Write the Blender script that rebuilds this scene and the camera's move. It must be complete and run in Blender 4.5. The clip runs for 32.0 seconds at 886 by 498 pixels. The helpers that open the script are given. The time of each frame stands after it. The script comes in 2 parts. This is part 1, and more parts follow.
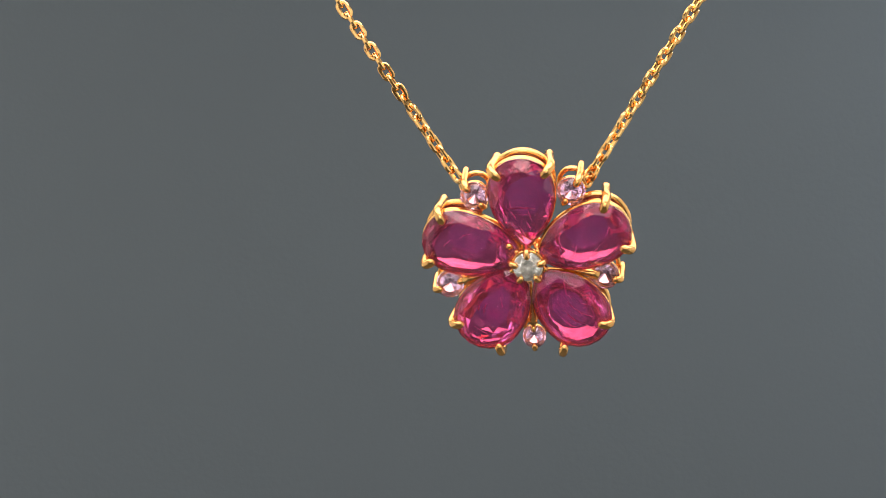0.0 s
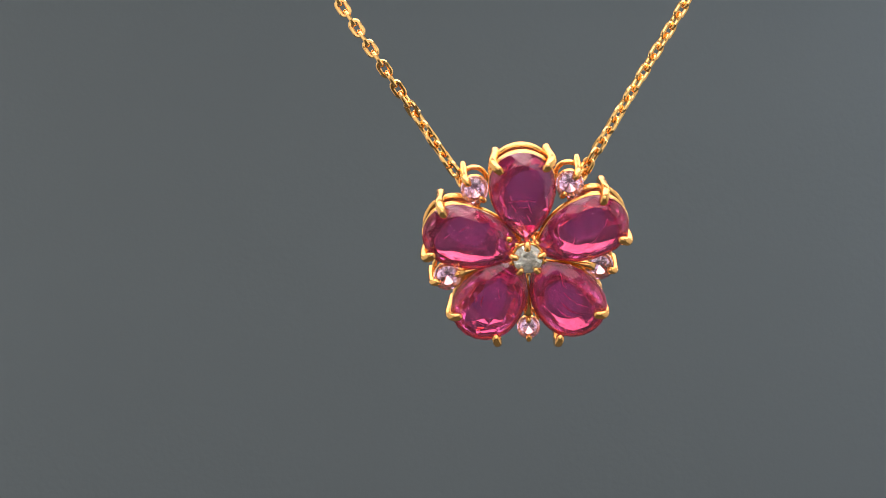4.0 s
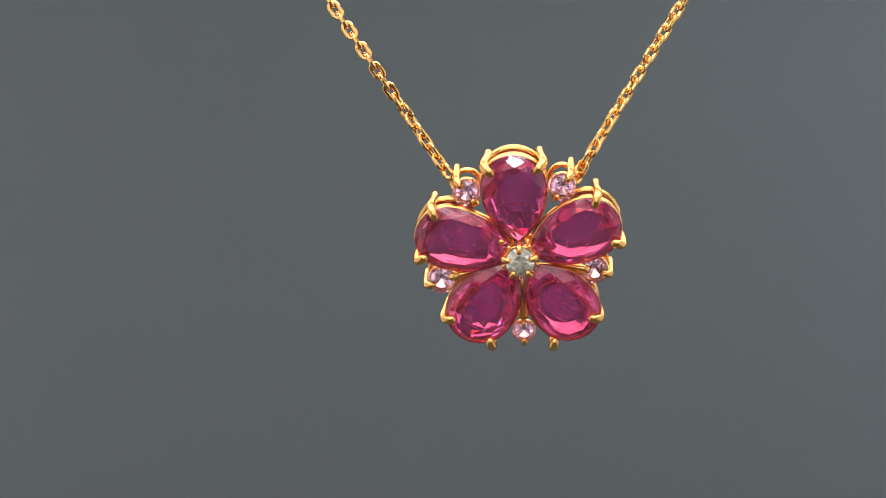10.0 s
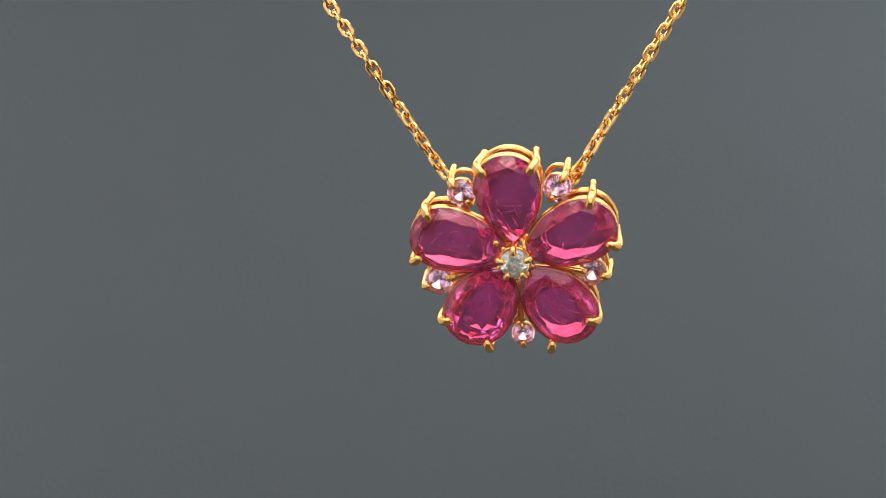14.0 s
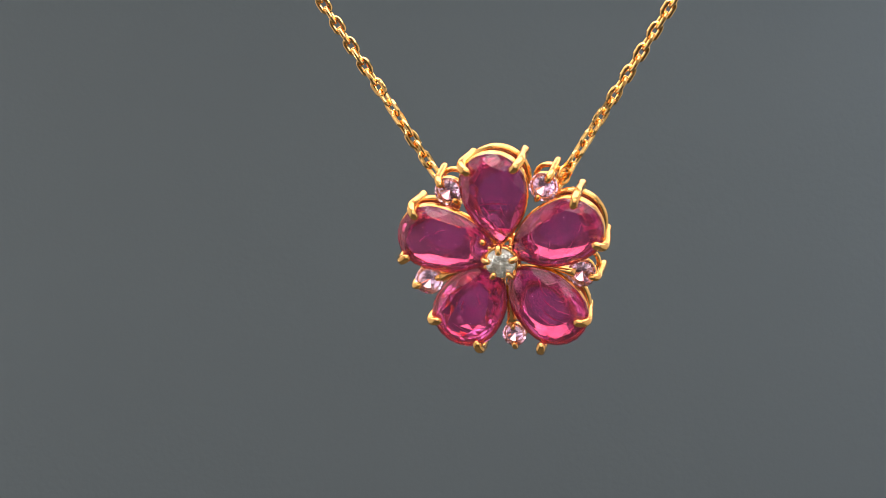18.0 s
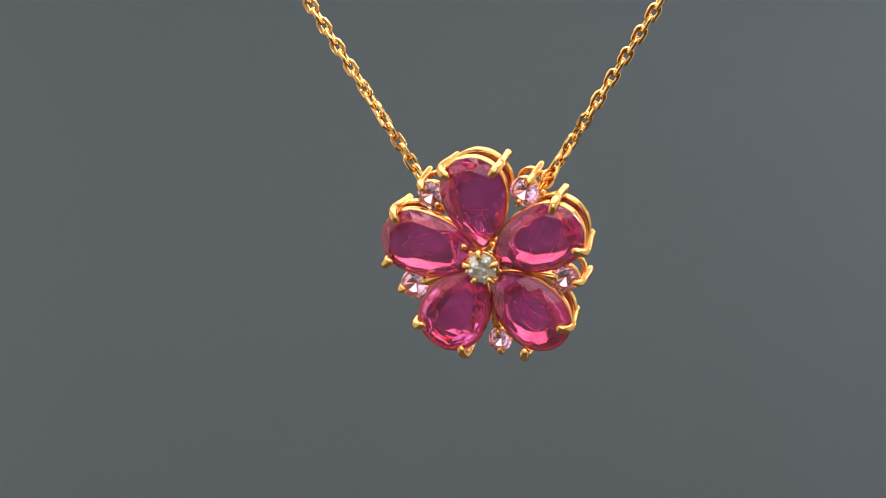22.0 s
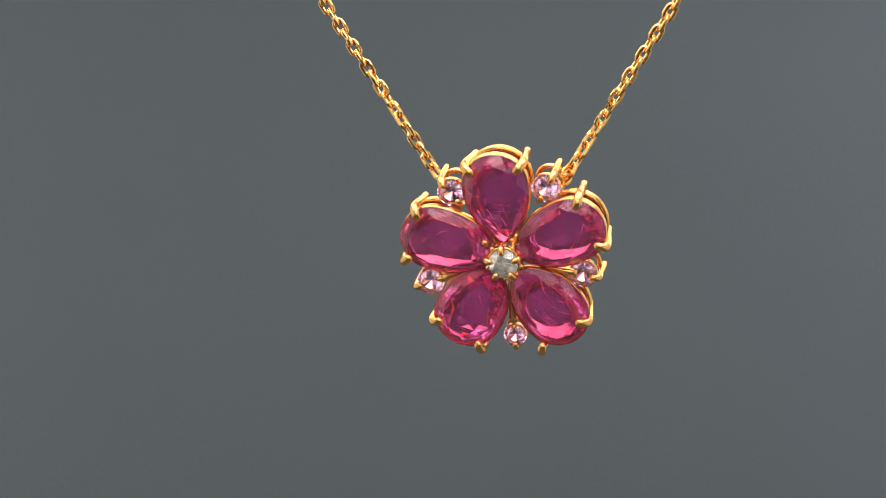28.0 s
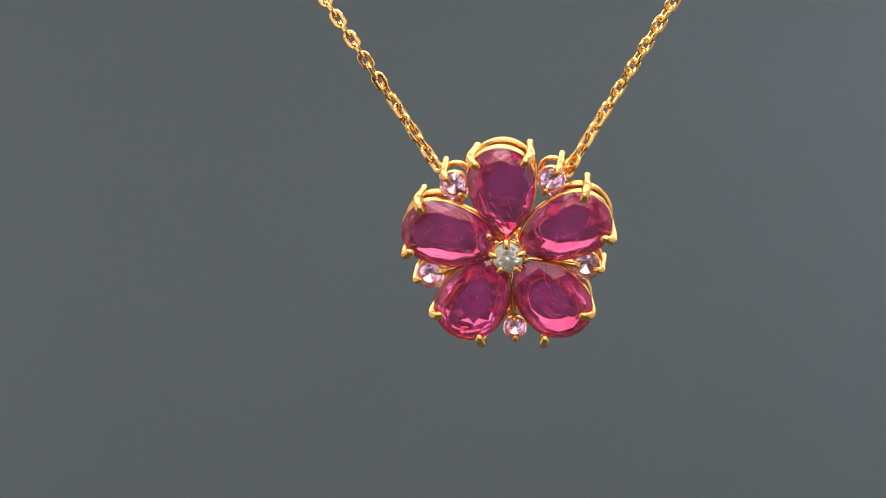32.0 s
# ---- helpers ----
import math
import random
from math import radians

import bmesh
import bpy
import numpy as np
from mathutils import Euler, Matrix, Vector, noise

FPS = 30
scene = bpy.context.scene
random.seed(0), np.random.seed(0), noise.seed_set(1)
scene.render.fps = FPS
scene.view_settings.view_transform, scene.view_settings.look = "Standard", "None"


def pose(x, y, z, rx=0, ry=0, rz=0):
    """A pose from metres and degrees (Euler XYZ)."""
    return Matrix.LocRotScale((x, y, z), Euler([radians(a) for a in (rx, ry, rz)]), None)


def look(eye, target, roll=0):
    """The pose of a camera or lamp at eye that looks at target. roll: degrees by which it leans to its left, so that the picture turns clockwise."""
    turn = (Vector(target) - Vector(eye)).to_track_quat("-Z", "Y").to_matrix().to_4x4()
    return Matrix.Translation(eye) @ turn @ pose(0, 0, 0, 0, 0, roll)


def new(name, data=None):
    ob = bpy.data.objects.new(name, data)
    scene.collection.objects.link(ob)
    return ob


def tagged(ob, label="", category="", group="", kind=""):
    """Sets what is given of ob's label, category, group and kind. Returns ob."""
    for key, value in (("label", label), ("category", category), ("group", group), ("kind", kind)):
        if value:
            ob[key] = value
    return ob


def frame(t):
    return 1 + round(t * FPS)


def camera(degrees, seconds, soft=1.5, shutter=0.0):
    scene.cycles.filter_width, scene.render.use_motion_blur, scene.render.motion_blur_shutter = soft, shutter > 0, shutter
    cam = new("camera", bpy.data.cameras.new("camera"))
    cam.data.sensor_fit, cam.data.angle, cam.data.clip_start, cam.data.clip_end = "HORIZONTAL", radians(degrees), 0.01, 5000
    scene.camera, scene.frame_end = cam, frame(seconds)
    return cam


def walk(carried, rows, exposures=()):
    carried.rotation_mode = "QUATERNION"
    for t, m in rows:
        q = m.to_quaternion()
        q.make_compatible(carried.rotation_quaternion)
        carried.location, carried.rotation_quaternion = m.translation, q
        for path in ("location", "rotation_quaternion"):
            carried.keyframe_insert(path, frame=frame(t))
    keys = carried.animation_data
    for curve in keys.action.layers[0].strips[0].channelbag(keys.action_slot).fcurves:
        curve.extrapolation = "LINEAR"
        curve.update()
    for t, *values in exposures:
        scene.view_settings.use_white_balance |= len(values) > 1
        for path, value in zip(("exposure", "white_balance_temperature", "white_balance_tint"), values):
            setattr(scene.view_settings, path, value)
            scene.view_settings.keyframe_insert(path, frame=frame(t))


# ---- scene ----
# A flower pendant on its chain turns and drifts before a backdrop, seen by a still camera; the small photo tent round
# it is added.
MM = 0.001
DIST = 0.1912                      # camera to the middle of the pendant's way
cam = camera(20, 32.0, soft=0.8)
EYE = (0, -DIST, 0)
walk(cam, [(0, look(EYE, (0, 0, 0))), (32, look(EYE, (0, 0, 0)))])

# ---- world and light ----
world = bpy.data.worlds.new("world")
scene.world = world
world.use_nodes = True
world.node_tree.nodes["Background"].inputs[0].default_value = (0.75, 0.86, 1.0, 1)
world.node_tree.nodes["Background"].inputs[1].default_value = 0.05


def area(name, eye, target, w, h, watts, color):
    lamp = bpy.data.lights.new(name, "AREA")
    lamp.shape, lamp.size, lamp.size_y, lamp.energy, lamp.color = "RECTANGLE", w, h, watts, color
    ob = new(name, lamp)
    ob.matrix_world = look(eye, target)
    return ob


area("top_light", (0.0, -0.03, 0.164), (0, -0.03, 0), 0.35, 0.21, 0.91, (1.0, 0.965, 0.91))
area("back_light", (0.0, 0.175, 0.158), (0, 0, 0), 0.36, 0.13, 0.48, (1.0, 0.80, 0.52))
# next three: unseen fills added to brighten the stones and put highlights on the gold
area("front_fill", (0.0, -0.285, 0.0), (0, 0, 0.0), 0.26, 0.11, 0.10, (1.0, 0.97, 0.93))
area("high_fill", (0.0, -0.275, 0.10), (0, 0, 0.0), 0.30, 0.07, 0.20, (1.0, 0.97, 0.93))
area("glint_fill", (0.0, -0.20, 0.150), (0, 0, 0), 0.26, 0.014, 0.05, (1.0, 0.97, 0.93))
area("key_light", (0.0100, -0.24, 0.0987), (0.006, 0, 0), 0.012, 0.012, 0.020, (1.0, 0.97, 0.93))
# unseen fills, added to lighten the backdrop towards its right and left edges
area("backdrop_fill_right", (0.195, 0.15, 0.07), (0.07, 0.26, 0.03), 0.03, 0.12, 0.18, (0.88, 0.94, 1.0))
area("backdrop_fill_left", (-0.195, 0.15, -0.02), (-0.07, 0.26, -0.05), 0.03, 0.14, 0.085, (1.0, 0.98, 0.92))
scene.view_settings.exposure = 0.0


# ---- materials ----
def material(name):
    m = bpy.data.materials.new(name)
    m.use_nodes = True
    nt = m.node_tree
    return m, nt, nt.nodes["Principled BSDF"]


def noise_node(nt, scale, detail=4.0, rough=0.6, distortion=0.0):
    tc = nt.nodes.new("ShaderNodeTexCoord")
    n = nt.nodes.new("ShaderNodeTexNoise")
    n.inputs["Scale"].default_value, n.inputs["Detail"].default_value = scale, detail
    n.inputs["Roughness"].default_value, n.inputs["Distortion"].default_value = rough, distortion
    nt.links.new(tc.outputs["Object"], n.inputs["Vector"])
    return n


def ramp(nt, src, stops):
    r = nt.nodes.new("ShaderNodeValToRGB")
    while len(r.color_ramp.elements) < len(stops):
        r.color_ramp.elements.new(0.5)
    for e, (p, c) in zip(r.color_ramp.elements, stops):
        e.position, e.color = p, (*c, 1)
    nt.links.new(src, r.inputs[0])
    return r


def bump(nt, bsdf, src, strength, dist):
    b = nt.nodes.new("ShaderNodeBump")
    b.inputs["Strength"].default_value, b.inputs["Distance"].default_value = strength, dist
    nt.links.new(src, b.inputs["Height"])
    nt.links.new(b.outputs[0], bsdf.inputs["Normal"])


def gold(name, lo, hi, rough):
    m, nt, p = material(name)
    p.inputs["Metallic"].default_value = 1.0
    big = noise_node(nt, 700, 3)
    fine = noise_node(nt, 5200, 3)
    c = ramp(nt, big.outputs["Fac"], [(0.3, lo), (0.7, hi)])
    nt.links.new(c.outputs[0], p.inputs["Base Color"])
    r = ramp(nt, fine.outputs["Fac"], [(0.25, (rough * 0.6,) * 3), (0.8, (rough * 1.5,) * 3)])
    nt.links.new(r.outputs[0], p.inputs["Roughness"])
    bump(nt, p, big.outputs["Fac"], 0.25, 0.00012)
    return m


GOLD = gold("polished_gold", (0.83, 0.43, 0.13), (0.94, 0.55, 0.21), 0.20)
CHAIN_GOLD = gold("chain_gold", (0.92, 0.50, 0.16), (0.99, 0.62, 0.26), 0.09)


def gem(name, deep, light, cloud, vein, share, ior, scale, veins, specks, wave, silk=0.0):
    """A clear stone with a cloudy share, pale veins in patches and a few specks; each stone differs."""
    m, nt, p = material(name)
    lk = nt.links.new
    tc, info = nt.nodes.new("ShaderNodeTexCoord"), nt.nodes.new("ShaderNodeObjectInfo")
    shift = nt.nodes.new("ShaderNodeVectorMath")
    shift.operation = "MULTIPLY_ADD"
    shift.inputs[1].default_value = (0.05, 0.031, 0.043)
    lk(info.outputs["Random"], shift.inputs[0])
    lk(tc.outputs["Object"], shift.inputs[2])

    def tex(sc, detail, distortion):
        n = nt.nodes.new("ShaderNodeTexNoise")
        n.inputs["Scale"].default_value, n.inputs["Detail"].default_value = sc, detail
        n.inputs["Distortion"].default_value = distortion
        lk(shift.outputs[0], n.inputs["Vector"])
        return n.outputs["Fac"]

    def calc(op, a, b=None):
        n = nt.nodes.new("ShaderNodeMath")
        n.operation = op
        for k, v in enumerate((a, b)):
            if isinstance(v, (int, float)):
                n.inputs[k].default_value = v
            elif v is not None:
                lk(v, n.inputs[k])
        return n.outputs[0]
    body = ramp(nt, tex(scale * 0.8, 3, 0.5), [(0.3, deep), (0.7, light)])
    lk(body.outputs[0], p.inputs["Base Color"])
    wavy = nt.nodes.new("ShaderNodeBump")
    wavy.inputs["Strength"].default_value, wavy.inputs["Distance"].default_value = 0.5, wave
    lk(tex(scale * 1.5, 1.5, 0.6), wavy.inputs["Height"])
    lk(wavy.outputs[0], p.inputs["Normal"])
    p.inputs["Transmission Weight"].default_value = 1.0
    p.inputs["Roughness"].default_value = 0.08 if silk else 0.025
    p.inputs["IOR"].default_value = ior
    line = calc("ABSOLUTE", calc("SUBTRACT", tex(scale * 1.1, 8, 0.5), 0.5))
    line = ramp(nt, line, [(0.0, (1, 1, 1)), (0.05, (0, 0, 0))]).outputs[0]
    patch = ramp(nt, tex(scale * 0.9, 2, 0.0), [(0.46, (0, 0, 0)), (0.60, (1, 1, 1))]).outputs[0]
    dust = nt.nodes.new("ShaderNodeTexVoronoi")
    dust.inputs["Scale"].default_value = scale * 6
    lk(shift.outputs[0], dust.inputs["Vector"])
    speck = ramp(nt, dust.outputs["Distance"], [(0.06, (1, 1, 1)), (0.12, (0, 0, 0))]).outputs[0]
    speck = calc("MULTIPLY", speck, ramp(nt, tex(scale * 2.5, 2, 0), [(0.50, (0, 0, 0)), (0.56, (1, 1, 1))]).outputs[0])
    flaw = calc("MAXIMUM", calc("MULTIPLY", calc("MULTIPLY", line, patch), veins), calc("MULTIPLY", speck, specks))
    soft = nt.nodes.new("ShaderNodeBsdfPrincipled")
    soft.inputs["Roughness"].default_value = 0.1
    soft.inputs["IOR"].default_value = ior
    col = nt.nodes.new("ShaderNodeMix")
    col.data_type = "RGBA"
    cc = ramp(nt, tex(scale * 0.7, 4, 0.8), [(0.35, cloud[0]), (0.68, cloud[1])])
    lk(flaw, col.inputs["Factor"])
    lk(cc.outputs[0], col.inputs[6])
    col.inputs[7].default_value = (*vein, 1)
    lk(col.outputs[2], soft.inputs["Base Color"])
    amount = ramp(nt, tex(scale * 0.9, 7, 0.9), [(0.34, (share * 0.1,) * 3), (0.70, (share * 2.2,) * 3)]).outputs[0]
    amount = calc("MAXIMUM", amount, flaw)
    mix = nt.nodes.new("ShaderNodeMixShader")
    lk(amount, mix.inputs[0])
    lk(p.outputs[0], mix.inputs[1])
    if silk:                       # fine needles inside scatter the light that falls on the back
        glow = nt.nodes.new("ShaderNodeBsdfTranslucent")
        lk(col.outputs[2], glow.inputs["Color"])
        both = nt.nodes.new("ShaderNodeMixShader")
        both.inputs[0].default_value = silk
        lk(soft.outputs[0], both.inputs[1])
        lk(glow.outputs[0], both.inputs[2])
        lk(both.outputs[0], mix.inputs[2])
    else:
        lk(soft.outputs[0], mix.inputs[2])
    lk(mix.outputs[0], nt.nodes["Material Output"].inputs["Surface"])
    return m


RUBY = gem("ruby", (0.84, 0.085, 0.38), (0.98, 0.165, 0.52), [(0.52, 0.05, 0.25), (0.80, 0.17, 0.44)], (0.98, 0.66, 0.78), 0.10, 1.76, 420, 0.0, 0.9, 0.000006)
# same stone in a darker colour, which dims the glow through its back facets
RUBY_BACK_DIM = gem("ruby_back_dim", (0.32, 0.036, 0.12), (0.72, 0.10, 0.26), [(0.50, 0.02, 0.15), (0.92, 0.10, 0.28)], (1.0, 0.26, 0.40), 0.04, 1.76, 420, 0.5, 0.3, 0.00008, 0.8)
# purple, cloudy base colour stands in for backdrop light seen through and table haze
RUBY_BASE = gem("ruby_base", (0.84, 0.14, 0.56), (0.96, 0.24, 0.78), [(0.55, 0.04, 0.34), (0.85, 0.16, 0.60)], (1.0, 0.30, 0.55), 0.13, 1.76, 600, 0.22, 0.5, 0.00012, 0.8)


def feather_material():
    m, nt, p = material("ruby_feather")
    n = noise_node(nt, 3000, 3)
    c = ramp(nt, n.outputs["Fac"], [(0.35, (0.85, 0.30, 0.48)), (0.65, (1.0, 0.66, 0.76))])
    nt.links.new(c.outputs[0], p.inputs["Base Color"])
    p.inputs["Metallic"].default_value = 0.4
    p.inputs["Roughness"].default_value = 0.35
    return m


FEATHER = feather_material()
PINK = gem("pink_sapphire", (0.92, 0.48, 0.76), (0.99, 0.66, 0.94), [(0.75, 0.40, 0.58), (0.90, 0.58, 0.76)], (0.98, 0.74, 0.88), 0.03, 1.77, 1700, 0.2, 0.2, 0.000002)
# clear stone: the patchy white cloud is painted in for its bright sparkle
DIAMOND = gem("diamond", (1.0, 0.96, 0.88), (1.0, 0.99, 0.94), [(0.95, 0.92, 0.82), (0.98, 0.96, 0.90)], (0.98, 0.97, 0.94), 0.22, 2.4, 2300, 0.1, 0.1, 0.000002)


def matte(name, lo, hi, rough, scale, bump_scale, depth):
    m, nt, p = material(name)
    n = noise_node(nt, scale, 5)
    c = ramp(nt, n.outputs["Fac"], [(0.3, lo), (0.7, hi)])
    nt.links.new(c.outputs[0], p.inputs["Base Color"])
    p.inputs["Roughness"].default_value = rough
    w = noise_node(nt, bump_scale, 3)
    bump(nt, p, w.outputs["Fac"], 0.2, depth)
    return m


PAPER = matte("grey_paper", (0.077, 0.092, 0.107), (0.083, 0.099, 0.115), 0.95, 9, 900, 0.0002)
CLOTH = matte("white_cloth", (0.70, 0.70, 0.69), (0.78, 0.78, 0.77), 0.9, 12, 1500, 0.0003)
FLOOR_CLOTH = matte("floor_cloth", (0.085, 0.085, 0.085), (0.105, 0.105, 0.105), 0.9, 12, 1500, 0.0003)
GREY_CLOTH = matte("dark_grey_cloth", (0.10, 0.10, 0.10), (0.13, 0.13, 0.13), 0.9, 12, 1500, 0.0003)


# ---- mesh helpers ----
def part(name, bm, mat, parent, label="", m=None):
    """bm (a bmesh, or a mesh to share) as one mesh object under parent."""
    if isinstance(bm, bpy.types.Mesh):
        me = bm
    else:
        me = bpy.data.meshes.new(name)
        bmesh.ops.recalc_face_normals(bm, faces=bm.faces[:])
        bm.to_mesh(me)
        bm.free()
        me.materials.append(mat)
    ob = new(name, me)
    ob.parent = parent
    if m is not None:
        ob.matrix_basis = m
    if label:
        tagged(ob, label=label)
    return ob


def sweep(bm, pts, radii, sides=12, closed=False, up=(0, 1, 0), square=1.0, smooth=True):
    """A tube along pts (metres); radii: (across, along up) for each point; square < 1 squares the section off."""
    up, pts = Vector(up), [Vector(p) for p in pts]
    n, rings = len(pts), []
    for i, p in enumerate(pts):
        a = pts[(i - 1) % n] if closed or i else pts[0]
        b = pts[(i + 1) % n] if closed or i < n - 1 else pts[-1]
        tan = (b - a).normalized()
        side = tan.cross(up)
        side = side.normalized() if side.length > 1e-4 else Vector((1, 0, 0))
        top = side.cross(tan)
        ra, rb = radii[i] if isinstance(radii, list) else radii
        ring = []
        for j in range(sides):
            q = 2 * math.pi * (j + 0.5) / sides
            c, s = math.cos(q), math.sin(q)
            c = math.copysign(abs(c) ** square, c)
            s = math.copysign(abs(s) ** square, s)
            ring.append(bm.verts.new(p + side * (ra * c) + top * (rb * s)))
        rings.append(ring)
    for i in range(n if closed else n - 1):
        r0, r1 = rings[i], rings[(i + 1) % n]
        for j in range(sides):
            f = bm.faces.new((r0[j], r0[(j + 1) % sides], r1[(j + 1) % sides], r1[j]))
            f.smooth = smooth
    if not closed:
        for r in (rings[0], rings[-1]):
            bm.faces.new(r).smooth = smooth
    return bm


def rounded(pts, radii, r0, r1, steps=4):
    """Adds half-ball ends of the given radii to a tube's points."""
    pts = [Vector(p) for p in pts]
    d0, d1 = (pts[0] - pts[1]).normalized(), (pts[-1] - pts[-2]).normalized()
    head, tail = [], []
    for i in range(1, steps + 1):
        q = i / steps * 0.49 * math.pi
        head.insert(0, (pts[0] + d0 * r0 * math.sin(q), (r0 * math.cos(q),) * 2))
        tail.append((pts[-1] + d1 * r1 * math.sin(q), (r1 * math.cos(q),) * 2))
    whole = head + list(zip(pts, radii)) + tail
    return [p for p, _ in whole], [r for _, r in whole]


def curve(ctrl, per=5):
    """A smooth line through the control points (Catmull-Rom)."""
    c = [Vector(p) for p in ctrl]
    c = [c[0] * 2 - c[1], *c, c[-1] * 2 - c[-2]]
    out = []
    for i in range(1, len(c) - 2):
        for k in range(per):
            s = k / per
            out.append(0.5 * ((2 * c[i]) + (c[i + 1] - c[i - 1]) * s + (2 * c[i - 1] - 5 * c[i] + 4 * c[i + 1] - c[i + 2]) * s * s
                              + (3 * c[i] - c[i - 1] - 3 * c[i + 1] + c[i + 2]) * s ** 3))
    return out + [c[-2]]


def ball(bm, at, r, squash=1.0):
    m = Matrix.Translation(at) @ Matrix.Diagonal((r, r * squash, r, 1))
    got = bmesh.ops.create_icosphere(bm, subdivisions=2, radius=1, matrix=m)
    for v in got["verts"]:
        for f in v.link_faces:
            f.smooth = True


def slab(bm, x0, x1, y0, y1, z0, z1, bevel=0.0):
    got = bmesh.ops.create_cube(bm, size=1, matrix=Matrix.Translation(((x0 + x1) / 2, (y0 + y1) / 2, (z0 + z1) / 2))
                                @ Matrix.Diagonal((x1 - x0, y1 - y0, z1 - z0, 1)))
    if bevel:
        edges = list({e for v in got["verts"] for e in v.link_edges})
        bmesh.ops.bevel(bm, geom=edges, offset=bevel, segments=2, affect="EDGES")
    return bm


# ---- the backdrop, and an added, unseen photo tent: sides, front, floor, ceiling ----
def structure(name, bm, mat, label):
    ob = part(name, bm, mat, None)
    return tagged(ob, label=label, category="wall" if "wall" in name else name.split("_")[0], kind="structure")


XW, YB, YF, ZT, ZB, TH = 0.22, 0.26, -0.30, 0.17, -0.17, 0.006
structure("backdrop", slab(bmesh.new(), -XW, XW, YB, YB + TH, ZB, ZT), PAPER, "plain matt grey paper backdrop behind the pendant")
# unseen sides, front, floor and ceiling, added to close the place and shape reflections
structure("wall_left", slab(bmesh.new(), -XW - TH, -XW, YF, YB + TH, ZB, ZT), CLOTH, "unseen white cloth side wall, added to reflect light")
structure("wall_right", slab(bmesh.new(), XW, XW + TH, YF, YB + TH, ZB, ZT), CLOTH, "unseen white cloth side wall, added to reflect light")
structure("wall_front", slab(bmesh.new(), -XW - TH, XW + TH, YF - TH, YF, ZB, ZT), GREY_CLOTH, "unseen dark grey cloth wall behind the camera, added for dark reflections")
structure("floor", slab(bmesh.new(), -XW - TH, XW + TH, YF - TH, YB + TH, ZB - TH, ZB), FLOOR_CLOTH, "unseen dark grey cloth floor, added to darken reflections")
structure("ceiling", slab(bmesh.new(), -XW - TH, XW + TH, YF - TH, YB + TH, ZT, ZT + TH), CLOTH, "unseen white cloth ceiling, added to close the photo tent")


# ---- cut stones ----
PEAR_L, PEAR_A, PEAR_R0 = 7.50, 2.68, 0.98        # length, half width, distance of the point from the flower's centre (mm)
PEAR_C = PEAR_R0 + PEAR_L - PEAR_A                # middle of the round end
CLAW_C = 5.65                                     # middle of the circle on which the claws stand


def pear(phi, k=1.0, grow=0.0, full=2.3, reach=0.0):
    """The pear outline at the angle phi from its round end: across, along (mm), about the flower's centre. full: how full it stays towards the point; reach: how much longer the point is."""
    phi = (phi + math.pi) % (2 * math.pi) - math.pi
    a, q = PEAR_A, abs(phi)
    if q <= math.pi / 2:
        h, s = a * math.sin(phi), a * math.cos(phi)
    else:
        q = (q - math.pi / 2) / (math.pi / 2)
        h, s = math.copysign(a * (1 - q ** full), phi), -(PEAR_L - a + reach) * q
    d = math.hypot(h, s + 0.6)
    return h * k + grow * h / d, PEAR_C + s * k + grow * (s + 0.6) / d


def pear_stone(base, depth, shift, spin, soft, full, reach, size, table, wall, rng):
    """A pear-cut stone: a broad table, a brilliant crown, and a shallow back of flat facets round an uneven base.
    shift: where the base lies beside the middle (mm: across, along); spin: turn of the table (degrees); soft: worn back facets;
    table, wall: how far the table and the steep outer wall reach."""
    bm = bmesh.new()
    n = 10

    def ring(count, off, k, w, dx=0.0, dz=0.0, wild=0.0):
        out = []
        for i in range(count):
            x, z = pear(off + (i + rng.uniform(-wild, wild) * 0.8) * 2 * math.pi / count, size * k * (1 + rng.uniform(-wild, wild)), 0.0, full, reach)
            out.append(bm.verts.new(((x + dx) * MM, -(w + rng.uniform(-wild, wild) * 0.3) * MM, (z + dz) * MM)))
        return out
    step = 2 * math.pi / n
    flat = table - 0.68
    tv = ring(n, radians(spin), table, 0.56 - 2 * flat, wild=0.012)
    mv = ring(n, step / 2 + radians(spin), 0.86 + flat / 3, 0.33 - flat, wild=0.012)
    gu, gl = ring(2 * n, 0, 1.0, 0.06), ring(2 * n, 0, 1.0, -0.06)
    bm.faces.new(tv)
    sx, sz = shift
    low = ring(n, step / 2, wall + (1 - wall) * base, -0.06 - (depth - 0.06) * 0.50, sx * 0.4, sz * 0.4, 0.06)
    knee = ring(n, 0, wall / 2 + (1 - wall / 2) * base, -0.06 - (depth - 0.06) * 0.82, sx * 0.8, sz * 0.8, 0.10)
    keel = ring(n, step / 2, base, -depth, sx, sz, 0.17)
    end = bm.verts.new((sx * MM, (depth + 0.05) * MM, (PEAR_C - 0.5 + sz) * MM))
    for i in range(n):
        j, h = (i + 1) % n, (i - 1) % n
        bm.faces.new((tv[i], tv[j], mv[i]))
        bm.faces.new((tv[i], mv[i], gu[2 * i], mv[h]))
        for a, b in ((2 * i, 2 * i + 1), (2 * i + 1, (2 * i + 2) % (2 * n))):
            bm.faces.new((mv[i], gu[b], gu[a]))
            bm.faces.new((gu[a], gu[b], gl[b], gl[a]))
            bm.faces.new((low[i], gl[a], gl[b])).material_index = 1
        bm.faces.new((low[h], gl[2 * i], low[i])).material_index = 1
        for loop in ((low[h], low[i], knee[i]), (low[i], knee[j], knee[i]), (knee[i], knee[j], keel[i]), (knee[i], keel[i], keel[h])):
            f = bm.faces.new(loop)
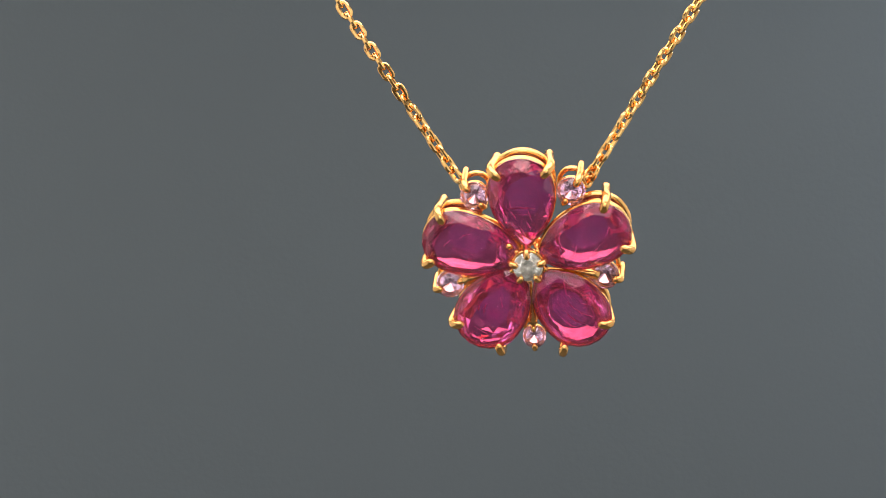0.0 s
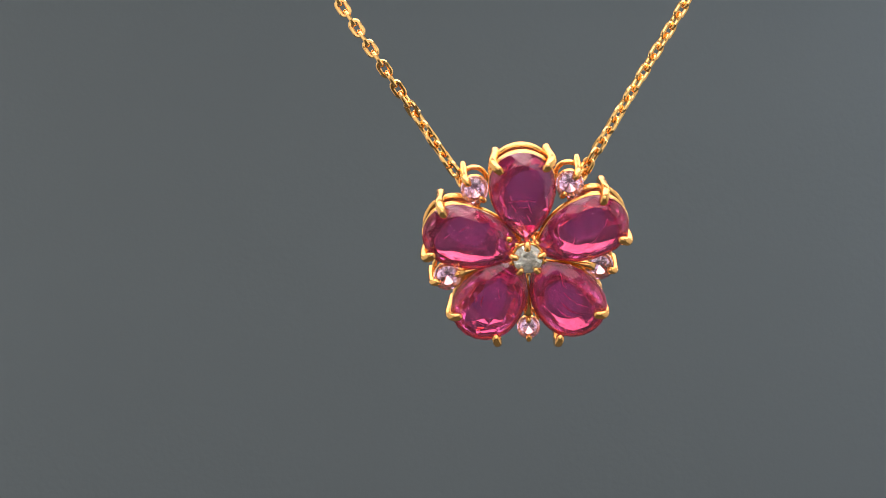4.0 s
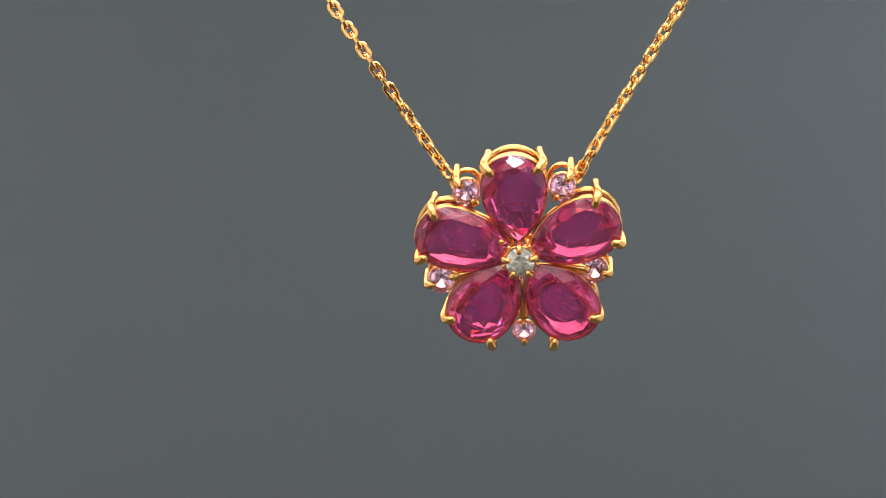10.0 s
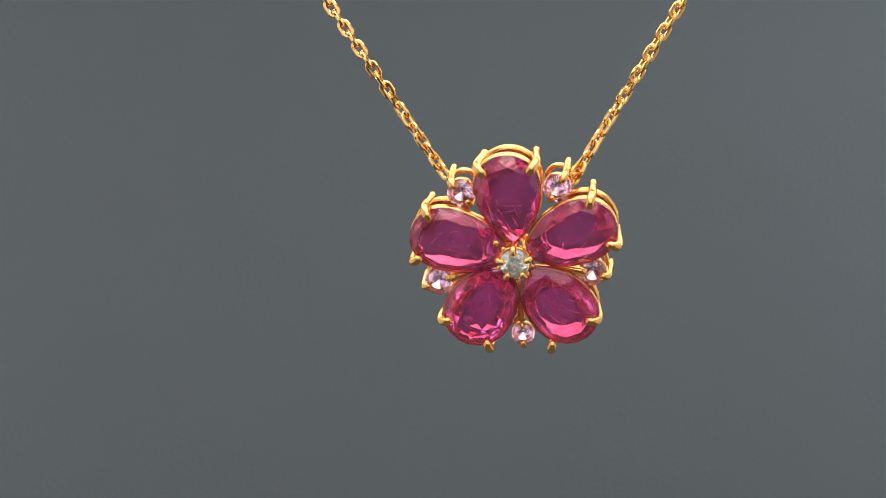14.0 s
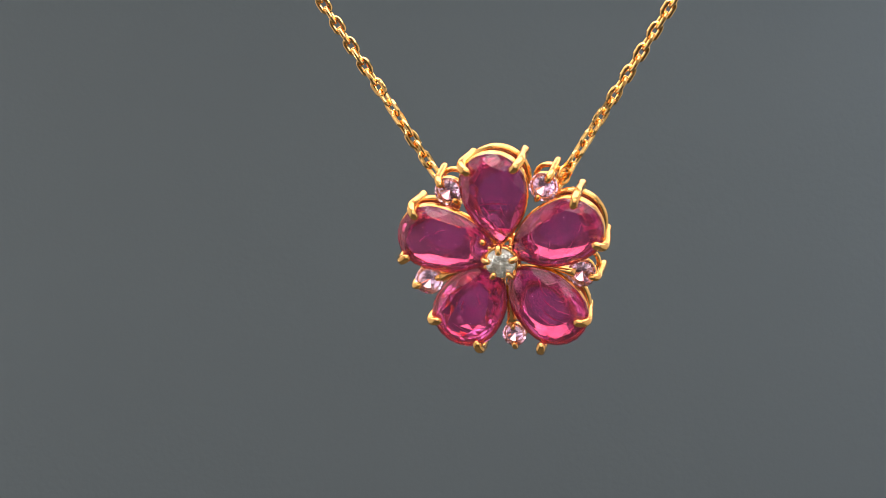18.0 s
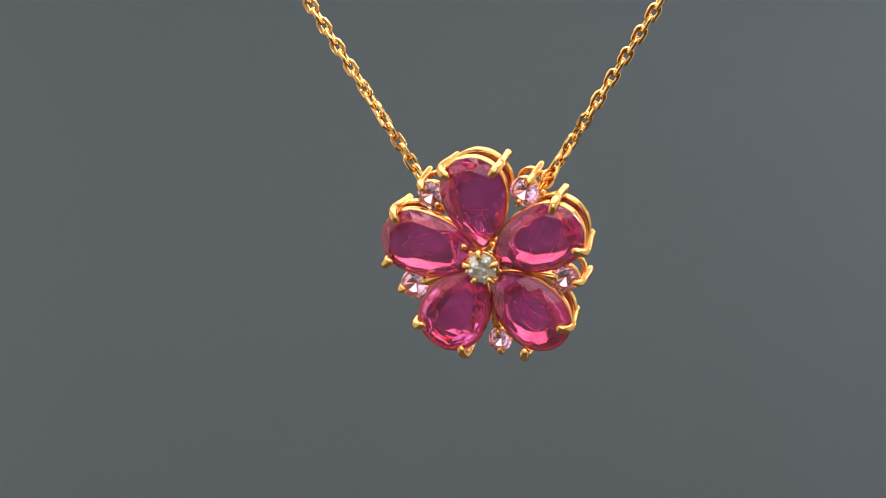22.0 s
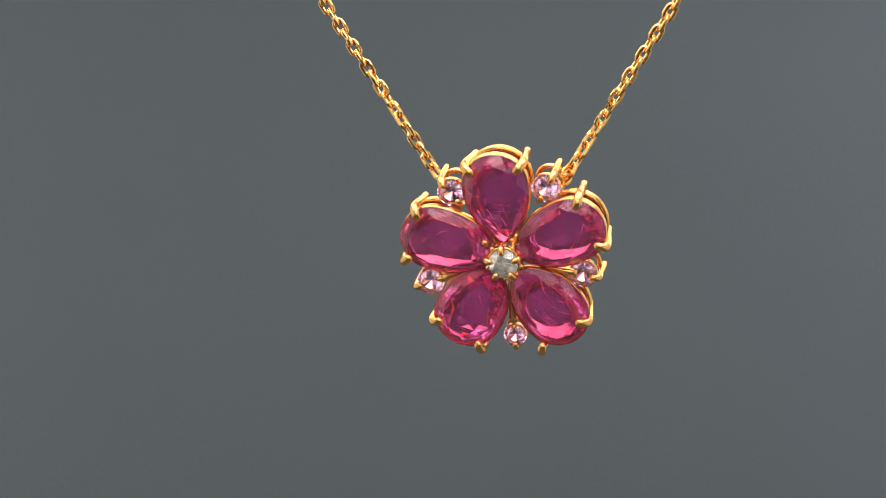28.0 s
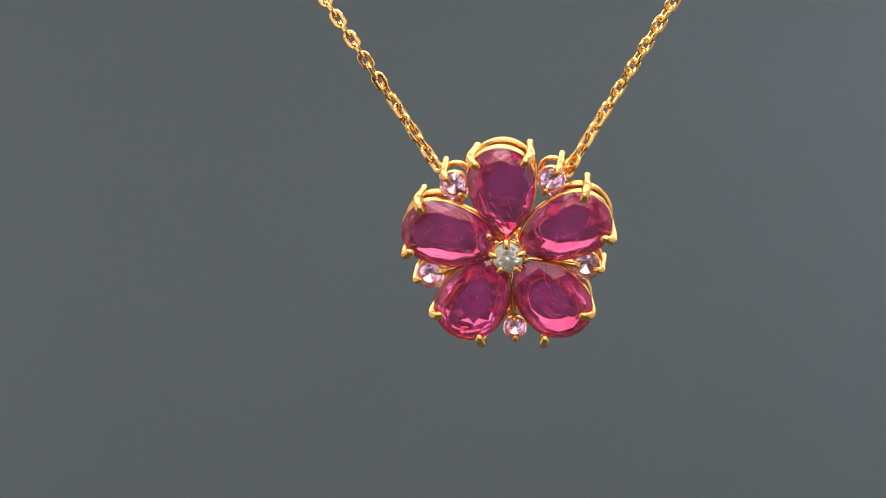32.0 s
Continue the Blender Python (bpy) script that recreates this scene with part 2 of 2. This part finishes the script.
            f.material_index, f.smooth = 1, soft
        f = bm.faces.new((keel[i], keel[j], end))
        f.material_index, f.smooth = 2, soft
    return bm


def feathers(bm, streaks, rng):
    """Fine pale cracks inside a stone: x, z of both ends, bow, half width (mm)."""
    for x0, z0, x1, z1, bow, half in streaks:
        w, lean = rng.uniform(-0.5, -0.3), rng.choice((-22, 22))
        dx, dz = x1 - x0, z1 - z0
        ln = math.hypot(dx, dz)
        nx, nz = -dz / ln, dx / ln
        n, rows = 12, []
        for i in range(n + 1):
            s = i / n
            off = bow * 4 * s * (1 - s) + rng.uniform(-0.05, 0.05)
            h = half * (0.25 + 0.75 * math.sin(math.pi * s)) * rng.uniform(0.35, 1.3)
            tip = radians(lean + rng.uniform(-16, 16))
            x, z, y = x0 + dx * s + nx * off, z0 + dz * s + nz * off, -w + rng.uniform(-0.03, 0.03)
            rows.append([bm.verts.new(((x + k * nx * h * math.cos(tip)) * MM, (y + k * h * math.sin(tip)) * MM, (z + k * nz * h * math.cos(tip)) * MM))
                         for k in (-1, 1)])
        for a, b in zip(rows, rows[1:]):
            bm.faces.new((a[0], a[1], b[1], b[0])).material_index = 3


def brilliant(outline, n, table, mid, keel, heights):
    """A brilliant-cut stone. outline(phi, k) gives x, z in mm; heights: table, crown middle, girdle half, lower middle, culet."""
    bm = bmesh.new()
    ht, hm, hg, hl, hc = heights
    step = 2 * math.pi / n

    def ring(count, off, k, w):
        return [bm.verts.new((outline(off + i * 2 * math.pi / count, k)[0] * MM, -w * MM, outline(off + i * 2 * math.pi / count, k)[1] * MM))
                for i in range(count)]
    tv, mv = ring(n, 0, table, ht), ring(n, step / 2, mid, hm)
    gu, gl = ring(2 * n, 0, 1.0, hg), ring(2 * n, 0, 1.0, -hg)
    lv = ring(n, step / 2, keel, hl)
    c0 = outline(0, 0.0)
    cv = bm.verts.new((c0[0] * MM, -hc * MM, c0[1] * MM))
    bm.faces.new(tv)
    for i in range(n):
        j, h = (i + 1) % n, (i - 1) % n
        bm.faces.new((tv[i], tv[j], mv[i]))
        bm.faces.new((tv[i], mv[i], gu[2 * i], mv[h]))
        for a, b in ((2 * i, 2 * i + 1), (2 * i + 1, (2 * i + 2) % (2 * n))):
            bm.faces.new((mv[i], gu[b], gu[a]))
            bm.faces.new((gu[a], gu[b], gl[b], gl[a]))
            bm.faces.new((lv[i], gl[a], gl[b]))
        bm.faces.new((cv, lv[i], gl[2 * i], lv[h]))
    return bm


def round_outline(r):
    def at(phi, k):
        return r * k * math.sin(phi), r * k * math.cos(phi)
    return at


# ---- the pendant ----
pendant = tagged(new("flower_pendant"), "gold flower pendant with ruby petals hanging on a fine chain", "pendant")
GIRDLE = -0.55


def polar(r, deg, w=0.0):
    """A place on the pendant in metres: r mm from its centre, deg clockwise from the top, w mm towards the viewer."""
    return Vector((r * math.sin(radians(deg)), -w, r * math.cos(radians(deg)))) * MM


def pear_rail(w, grow, across, high, span, full, reach):
    """A rail along the stone's outline; span: how far it runs to each side of the round end (180: all round)."""
    bm = bmesh.new()
    pts = []
    whole = span >= 180
    for i in range(72 if whole else 49):
        x, z = pear(2 * math.pi * i / 72 if whole else radians(span) * (i / 24 - 1), 1.0, grow, full, reach)
        pts.append((x * MM, -w * MM, z * MM))
    return sweep(bm, pts, (across * MM, high * MM), 14, whole, square=0.85)


def petal_claw(side):
    """A claw from its ball at the back, round the girdle and over the stone's edge."""
    az = 48 * side
    ctrl = []
    for d, w in ((2.64, -3.65), (2.72, -2.9), (2.88, -1.9), (3.03, -0.85), (2.96, -0.20), (2.68, 0.14), (2.34, 0.18)):
        ctrl.append((d * math.sin(radians(az)) * MM, -w * MM, (CLAW_C + d * math.cos(radians(az))) * MM))
    pts = curve(ctrl, 5)
    n = len(pts) - 1
    rad = [(MM * (0.33 + 0.07 * (1 - i / n)), MM * 0.34) for i in range(n + 1)]
    pts, rad = rounded(pts, rad, 0.36 * MM, 0.31 * MM)
    bm = sweep(bmesh.new(), pts, rad, 16, square=0.8, up=(math.cos(radians(az)), 0, -math.sin(radians(az))))
    return bm


def mesh_of(name, bm, mat):
    me = bpy.data.meshes.new(name)
    bmesh.ops.recalc_face_normals(bm, faces=bm.faces[:])
    bm.to_mesh(me)
    bm.free()
    me.materials.append(mat)
    return me


def petals():
    def rails(full, reach):
        both = bmesh.new()
        for w, g, a, h, span in ((-1.02, -0.27, 0.23, 0.34, 180), (-2.95, -0.50, 0.37, 0.30, 115)):
            one = pear_rail(w, g, a, h, span, full, reach)
            me = bpy.data.meshes.new("rail_part")
            one.to_mesh(me)
            one.free()
            both.from_mesh(me)
            bpy.data.meshes.remove(me)
        return mesh_of("petal_setting", both, GOLD)
    claws = [mesh_of("claw", petal_claw(s), GOLD) for s in (-1, 1)]
    rng = random.Random(11)
    cracks = (((-1.15, 4.35, 0.95, 4.25, 0.12, 0.085), (-0.95, 4.2, -0.6, 3.45, 0.05, 0.07), (0.35, 4.2, 0.55, 3.3, 0.0, 0.05), (-0.6, 3.85, 0.5, 3.75, 0.05, 0.045),
               (0.1, 3.3, 0.4, 2.6, 0.04, 0.05), (-0.45, 3.0, -0.1, 2.3, 0.03, 0.06), (-1.0, 4.9, -0.8, 4.3, 0.0, 0.05)),
              ((-0.3, 6.9, 0.4, 6.2, 0.1, 0.03), (0.9, 5.6, 1.3, 4.4, 0.1, 0.05), (0.2, 4.0, 0.9, 3.4, 0.05, 0.05)),
              ((-0.9, 6.6, -0.2, 4.4, 0.25, 0.08), (-0.2, 7.0, 0.5, 4.9, 0.22, 0.07), (0.6, 6.7, 1.1, 5.3, 0.15, 0.07), (-0.5, 4.4, -0.9, 3.1, 0.1, 0.07),
               (-1.2, 5.6, -0.9, 5.0, 0.05, 0.05)),
              ((0.3, 5.9, 0.7, 5.0, 0.1, 0.07), (-0.5, 4.6, 0.1, 3.9, 0.0, 0.045), (-0.9, 7.0, 0.5, 7.1, 0.1, 0.05), (0.9, 5.9, 1.1, 5.4, 0.0, 0.09)),
              ((0.35, 5.6, 0.9, 4.9, 0.08, 0.05), (-0.6, 6.6, 0.0, 6.2, 0.05, 0.04)))
    for streaks, (deg, out, lift, base, depth, shift, spin, soft, full, reach, size, table, wall, nod, turn) in zip(cracks, (
            (-0.2, 0.02, 0.03, 0.56, 1.50, (0.35, -0.40), 8, False, 2.3, 0.12, 0.96, 0.68, 0.70, 0, -1.2),
            (68.1, -0.06, 0.16, 0.50, 1.40, (-0.28, -0.25), 0, True, 2.6, 0.5, 0.97, 0.71, 0.66, 3.5, 1.0),
            (148.6, -0.05, 0.02, 0.47, 1.50, (0.25, -0.4), 0, True, 2.65, 0.0, 1.01, 0.71, 0.62, 3, -4.2),
            (216.1, -0.12, -0.11, 0.46, 1.50, (-0.1, -0.35), 6, False, 2.65, 0.0, 1.01, 0.71, 0.64, 2, 1.5),
            (288.1, -0.05, -0.10, 0.47, 1.42, (0.32, -0.60), 14, True, 2.6, 0.95, 0.97, 0.71, 0.66, -1.5, 0.5))):
        m = pose(0, 0, 0, 0, deg + turn, 0)
        m.translation = polar(out, deg, lift)
        setting = part("petal_setting", rails(full, reach), GOLD, pendant, "two gold rails shaped like a pear", m)
        cut = pear_stone(base, depth, shift, spin, soft, full, reach, size, table, wall, rng)
        feathers(cut, streaks, rng)
        stone = part("ruby", cut, RUBY, setting, "pear-cut purplish-red ruby with pale veins",
                     pose(0, -GIRDLE * MM, 5 * MM, 0, 0, nod) @ pose(0, 0, -5 * MM))
        stone.data.materials.append(RUBY_BACK_DIM)
        stone.data.materials.append(RUBY_BASE)
        stone.data.materials.append(FEATHER)
        for c in claws:
            part("claw", c, GOLD, setting, "", pose(0, 0, 0, 0, -turn, 0))


def sapphires():
    r = 1.1
    stone = mesh_of("pink_sapphire", brilliant(round_outline(r), 10, 0.52, 0.78, 0.60, (0.32, 0.21, 0.04, -0.42, -0.98)), PINK)
    ring = bmesh.new()
    for w, rad in ((-0.45, 0.90), (-2.3, 0.98)):
        pts = [(rad * MM * math.sin(2 * math.pi * i / 32), -w * MM, rad * MM * math.cos(2 * math.pi * i / 32)) for i in range(32)]
        sweep(ring, pts, (0.2 * MM, 0.22 * MM), 10, True, square=0.7)
    ring = mesh_of("sapphire_setting", ring, GOLD)
    claws = []
    for ctrl, rad in ((((0, 2.75, 1.32), (0, 1.2, 1.30), (0, 0.1, 1.25), (0, -0.25, 1.04), (0, -0.33, 0.84)), 0.29),
                      (((0, 2.4, -1.25), (0, 1.0, -1.22), (0, 0.1, -1.18), (0, -0.2, -1.0), (0, -0.28, -0.82)), 0.24)):
        pts = curve([Vector(c) * MM for c in ctrl], 4)
        pts, rr = rounded(pts, [(rad * MM,) * 2] * len(pts), rad * MM, rad * MM)
        bm = sweep(bmesh.new(), pts, rr, 12, up=(1, 0, 0))
        claws.append(mesh_of("claw", bm, GOLD))
    for deg, out, lift, size in ((-36, 0.05, -0.04, 1), (34.2, -0.06, 0.06, 1), (108.4, -0.44, -0.15, 1), (181.2, 0.36, -0.1, 0.83), (252.4, 0.20, -0.12, 1)):
        m = pose(0, 0, 0, 0, deg, 0)
        m.translation = polar(6.39 + out, deg, -1.4 + lift)
        m = m @ Matrix.Scale(size, 4)
        setting = part("sapphire_setting", ring, GOLD, pendant, "small round gold setting between two petals", m)
        part("pink_sapphire", stone, PINK, setting, "round brilliant-cut pale pink sapphire",
             pose(0, 0, 0, 0, -deg, 0) @ pose(0, 0, 0, -6) @ pose(0, 0, 0, 0, deg + 11, 0))
        for c in claws:
            part("claw", c, GOLD, setting)


def middle():
    bm = bmesh.new()
    for w, r, across, high in ((0.12, 1.16, 0.15, 0.30), (-1.9, 0.98, 0.16, 0.24)):
        pts = [(r * MM * math.sin(2 * math.pi * i / 40), -w * MM, r * MM * math.cos(2 * math.pi * i / 40)) for i in range(40)]
        sweep(bm, pts, (across * MM, high * MM), 12, True, square=0.75)
    cup = part("centre_setting", bm, GOLD, pendant, "open gold basket with five claws at the flower's centre")
    part("diamond", brilliant(round_outline(1.15), 8, 0.55, 0.80, 0.50, (0.34, 0.20, 0.03, -0.57, -1.10)), DIAMOND, cup,
         "round brilliant-cut clear diamond", pose(0, -0.58 * MM, 0, -5, 0, 3))
    pts = curve([Vector(c) * MM for c in ((0, 1.6, 0.95), (0, 0.2, 1.28), (0, -0.55, 1.36), (0, -0.88, 1.20), (0, -0.95, 1.0))], 4)
    n = len(pts) - 1
    pts, rr = rounded(pts, [(0.25 * MM,) * 2] * (n + 1), 0.25 * MM, 0.25 * MM)
    claw = mesh_of("claw", sweep(bmesh.new(), pts, rr, 12, up=(1, 0, 0)), GOLD)
    for k in range(5):
        part("claw", claw, GOLD, cup, "", pose(0, 0, 0, 0, 72 * k, 0))
    pts = curve([Vector(c) * MM for c in ((0, 2.2, 0.95), (0, 0.9, 1.06), (0, 0.2, 1.26), (0, -0.2, 1.34))], 4)
    pts, rr = rounded(pts, [(0.21 * MM,) * 2] * len(pts), 0.21 * MM, 0.21 * MM)
    flute = mesh_of("flute", sweep(bmesh.new(), pts, rr, 10, up=(1, 0, 0)), GOLD)
    for k in range(5):
        part("flute", flute, GOLD, cup, "", pose(0, 0, 0, 0, 72 * k + 36, 0))
    # tapered arms between the petals, from the cup to the small settings
    bm = bmesh.new()
    arm = [(1.3 + 4.2 * i / 8, 0.07 + 0.30 * (i / 8) ** 1.6) for i in range(9)]
    sweep(bm, [(0, (2.3 - 1.1 * min(1, (r - 1.3) / 1.6)) * MM, r * MM) for r, h in arm], [(h * MM, 0.3 * MM) for r, h in arm], 10)
    arm = mesh_of("arm", bm, GOLD)
    bead = bmesh.new()
    ball(bead, (0, 0.1 * MM, 2.0 * MM), 0.29 * MM)
    bead = mesh_of("bead", bead, GOLD)
    for deg in (108.4, 181.2, 252.4):
        part("arm", arm, GOLD, pendant, "", pose(0, 0, 0, 0, deg, 0))
    part("bead", bead, GOLD, pendant, "small gold bead beside the centre stone", pose(0, 0, 0, 0, -42, 0))
    # ring behind the basket that ties the arms together
    bm = bmesh.new()
    pts = [(1.2 * MM * math.sin(2 * math.pi * i / 48), 2.3 * MM, 1.2 * MM * math.cos(2 * math.pi * i / 48)) for i in range(48)]
    sweep(bm, pts, (0.22 * MM, 0.25 * MM), 12, True, square=0.75)
    part("base_ring", bm, GOLD, pendant, "round gold ring behind the centre stone")
    # rings that take the chain, at the back of the two upper small settings
    for side in (-1, 1):
        bm = bmesh.new()
        pts = [(0.62 * MM * math.sin(2 * math.pi * i / 28), 0, 0.62 * MM * math.cos(2 * math.pi * i / 28)) for i in range(28)]
        sweep(bm, pts, (0.17 * MM, 0.17 * MM), 10, True)
        part("chain_ring", bm, GOLD, pendant, "", pose(4.75 * MM * side, 3.45 * MM, 5.35 * MM, 0, 0, 60 * side))


petals()
sapphires()
middle()


# ---- the chain ----
chain = tagged(new("necklace_chain"), "fine gold cable chain of small oval links, pulled taut", "chain")
LINK, PITCH = (1.62, 1.04, 0.166), 0.945            # length, width, wire radius; step from link to link (mm)


def link_mesh():
    bm = bmesh.new()
    ln, wd, wire = LINK
    r, half = wd / 2 - wire, (ln - wd) / 2
    pts = []
    for end in (1, -1):
        for i in range(9):
            q = math.pi * i / 8
            pts.append((end * r * math.cos(q) * MM, 0, end * (half + r * math.sin(q)) * MM))
    sweep(bm, pts, (wire * MM, wire * 0.94 * MM), 8, True, square=0.8)
    bm.verts.index_update()
    for e in bm.edges:              # cut faces run along the wire
        a, b = e.verts
        e.smooth = a.index // 8 == b.index // 8
    return mesh_of("link", bm, CHAIN_GOLD)


def strand(base, way, first, twist):
    """Links from the pendant upwards; first: where the first face-on link stands along the strand (mm)."""
    base, way = Vector(base), Vector(way).normalized()
    across = Vector((0, 1, 0)).cross(way).normalized()
    deep = way.cross(across)
    turn = Matrix((across, deep, way)).transposed().to_4x4()
    for k in range(150):
        s = first + k * PITCH
        m = Matrix.Translation((base + way * s) * MM) @ turn @ pose(0, 0, 0, 0, 0, 90 * (k % 2) + twist(k))
        part("link", LINK_MESH, CHAIN_GOLD, chain, "", m)


LINK_MESH = link_mesh()
strand((-7.2, 4.17, 9.47), (-0.503, 0.199, 0.841), 3.77 - 8 * PITCH, lambda k: 9 - 50 * math.exp(-((k - 2.5) / 4.5) ** 2))
strand((6.6, 4.23, 7.79), (0.57, 0.30, 0.759), 2.07 - 6 * PITCH, lambda k: 17 + 32 * math.exp(-(k / 6) ** 2))


# ---- what moves ----
def motions():
    """The pendant and its chain turn and drift together: seconds, place in mm (right, up, from the camera), degrees (turn, tilt, lean)."""
    path = [
        (0, 6.48, -1.14, 190.80, -5.6, 22.9, 3.0),
        (0.5, 6.50, -1.09, 191.34, -4.7, 22.9, 3.1),
        (1, 6.51, -0.99, 191.92, -3.8, 22.9, 3.2),
        (1.5, 6.58, -0.93, 192.49, -3.0, 22.9, 3.4),
        (2, 6.63, -0.85, 193.04, -2.1, 22.9, 3.5),
        (2.5, 6.61, -0.76, 193.50, -1.3, 22.9, 3.6),
        (3, 6.61, -0.62, 193.84, -0.5, 22.9, 3.7),
        (3.5, 6.59, -0.55, 194.11, 0.3, 22.9, 3.7),
        (5.5, 6.41, -0.58, 194.90, 3.3, 22.9, 3.8),
        (6, 6.46, -0.51, 194.95, 3.5, 22.9, 3.8),
        (6.5, 6.43, -0.52, 194.93, 3.3, 22.9, 3.8),
        (7, 6.42, -0.56, 194.87, 2.7, 22.9, 3.8),
        (7.5, 6.36, -0.59, 194.79, 2.0, 22.9, 3.8),
        (8, 6.34, -0.60, 194.68, 1.1, 22.9, 3.8),
        (8.5, 6.30, -0.63, 194.55, 0.2, 22.9, 3.7),
        (9, 6.24, -0.67, 194.40, -0.6, 22.9, 3.7),
        (9.5, 6.17, -0.73, 194.03, -1.4, 22.8, 3.6),
        (10, 5.94, -0.79, 193.43, -2.3, 22.6, 3.5),
        (10.5, 5.62, -0.84, 192.93, -3.0, 22.5, 3.4),
        (11, 5.68, -0.85, 192.60, -3.6, 22.5, 3.3),
        (11.5, 5.66, -0.88, 192.31, -4.2, 22.5, 3.3),
        (12, 5.63, -0.91, 192.05, -4.7, 22.5, 3.3),
        (12.5, 5.63, -0.92, 191.81, -5.3, 22.5, 3.2),
        (13, 5.63, -0.92, 191.57, -5.9, 22.5, 3.2),
        (13.5, 5.54, -0.92, 191.35, -6.5, 22.5, 3.1),
        (14, 5.50, -0.89, 191.15, -7.2, 22.5, 3.1),
        (14.5, 5.47, -0.91, 190.95, -7.9, 22.4, 3.0),
        (16.5, 4.94, -0.78, 190.21, -10.7, 22.0, 2.7),
        (17, 4.79, -0.79, 190.00, -11.5, 21.9, 2.6),
        (17.5, 4.58, -0.79, 189.79, -12.2, 21.9, 2.5),
        (18, 4.46, -0.86, 189.55, -13.0, 21.9, 2.5),
        (18.5, 4.29, -0.92, 189.24, -13.9, 21.9, 2.4),
        (19, 4.03, -1.04, 188.86, -14.9, 22.0, 2.3),
        (19.5, 3.85, -1.10, 188.47, -16.0, 22.1, 2.2),
        (20, 3.71, -1.02, 188.15, -16.8, 22.2, 2.1),
        (20.5, 3.55, -1.02, 187.97, -17.3, 22.2, 2.0),
        (21, 3.34, -1.05, 187.89, -17.6, 22.2, 2.0),
        (21.5, 3.18, -1.16, 187.82, -17.9, 22.1, 1.9),
        (22, 3.05, -1.21, 187.77, -18.0, 22.1, 1.9),
        (22.5, 3.00, -1.26, 187.74, -18.2, 22.1, 1.8),
        (23, 2.83, -1.33, 187.72, -18.2, 22.0, 1.8),
        (23.5, 2.98, -1.37, 187.87, -18.0, 22.1, 1.8),
        (24, 3.25, -1.28, 188.25, -17.5, 22.2, 1.9),
        (24.5, 3.27, -1.27, 188.74, -16.7, 22.2, 1.9),
        (25, 3.47, -1.25, 189.24, -16.0, 22.3, 2.0),
        (25.5, 3.80, -1.15, 189.63, -15.2, 22.3, 2.1),
        (27.5, 4.50, -0.99, 190.74, -12.5, 21.6, 2.4),
        (28, 4.66, -0.91, 190.88, -11.8, 21.5, 2.5),
        (28.5, 4.76, -0.96, 190.97, -11.0, 21.6, 2.5),
        (29, 4.90, -0.94, 191.05, -10.1, 21.8, 2.6),
        (29.5, 5.09, -0.96, 191.12, -9.2, 22.1, 2.7),
        (30, 5.10, -0.94, 191.17, -8.3, 22.4, 2.7),
        (30.5, 5.13, -0.95, 191.20, -7.5, 22.6, 2.8),
        (31, 5.18, -0.75, 191.22, -6.8, 22.7, 2.8),
        (31.5, 5.20, -0.58, 190.52, -6.3, 22.7, 2.9),
        (32, 4.93, -0.40, 189.37, -5.9, 22.6, 2.9),
    ]
    def rows(sway):
        """sway: how much stronger the lean is about its mean."""
        return [(t, pose(x * MM, d * MM - DIST, z * MM, 0, 0, turn) @ pose(0, 0, 0, tilt) @ pose(0, 0, 0, 0, -2.7 - (lean - 2.7) * sway))
                for t, x, z, d, turn, tilt, lean in path]
    walk(pendant, rows(1.0))
    walk(chain, rows(1.5))


motions()
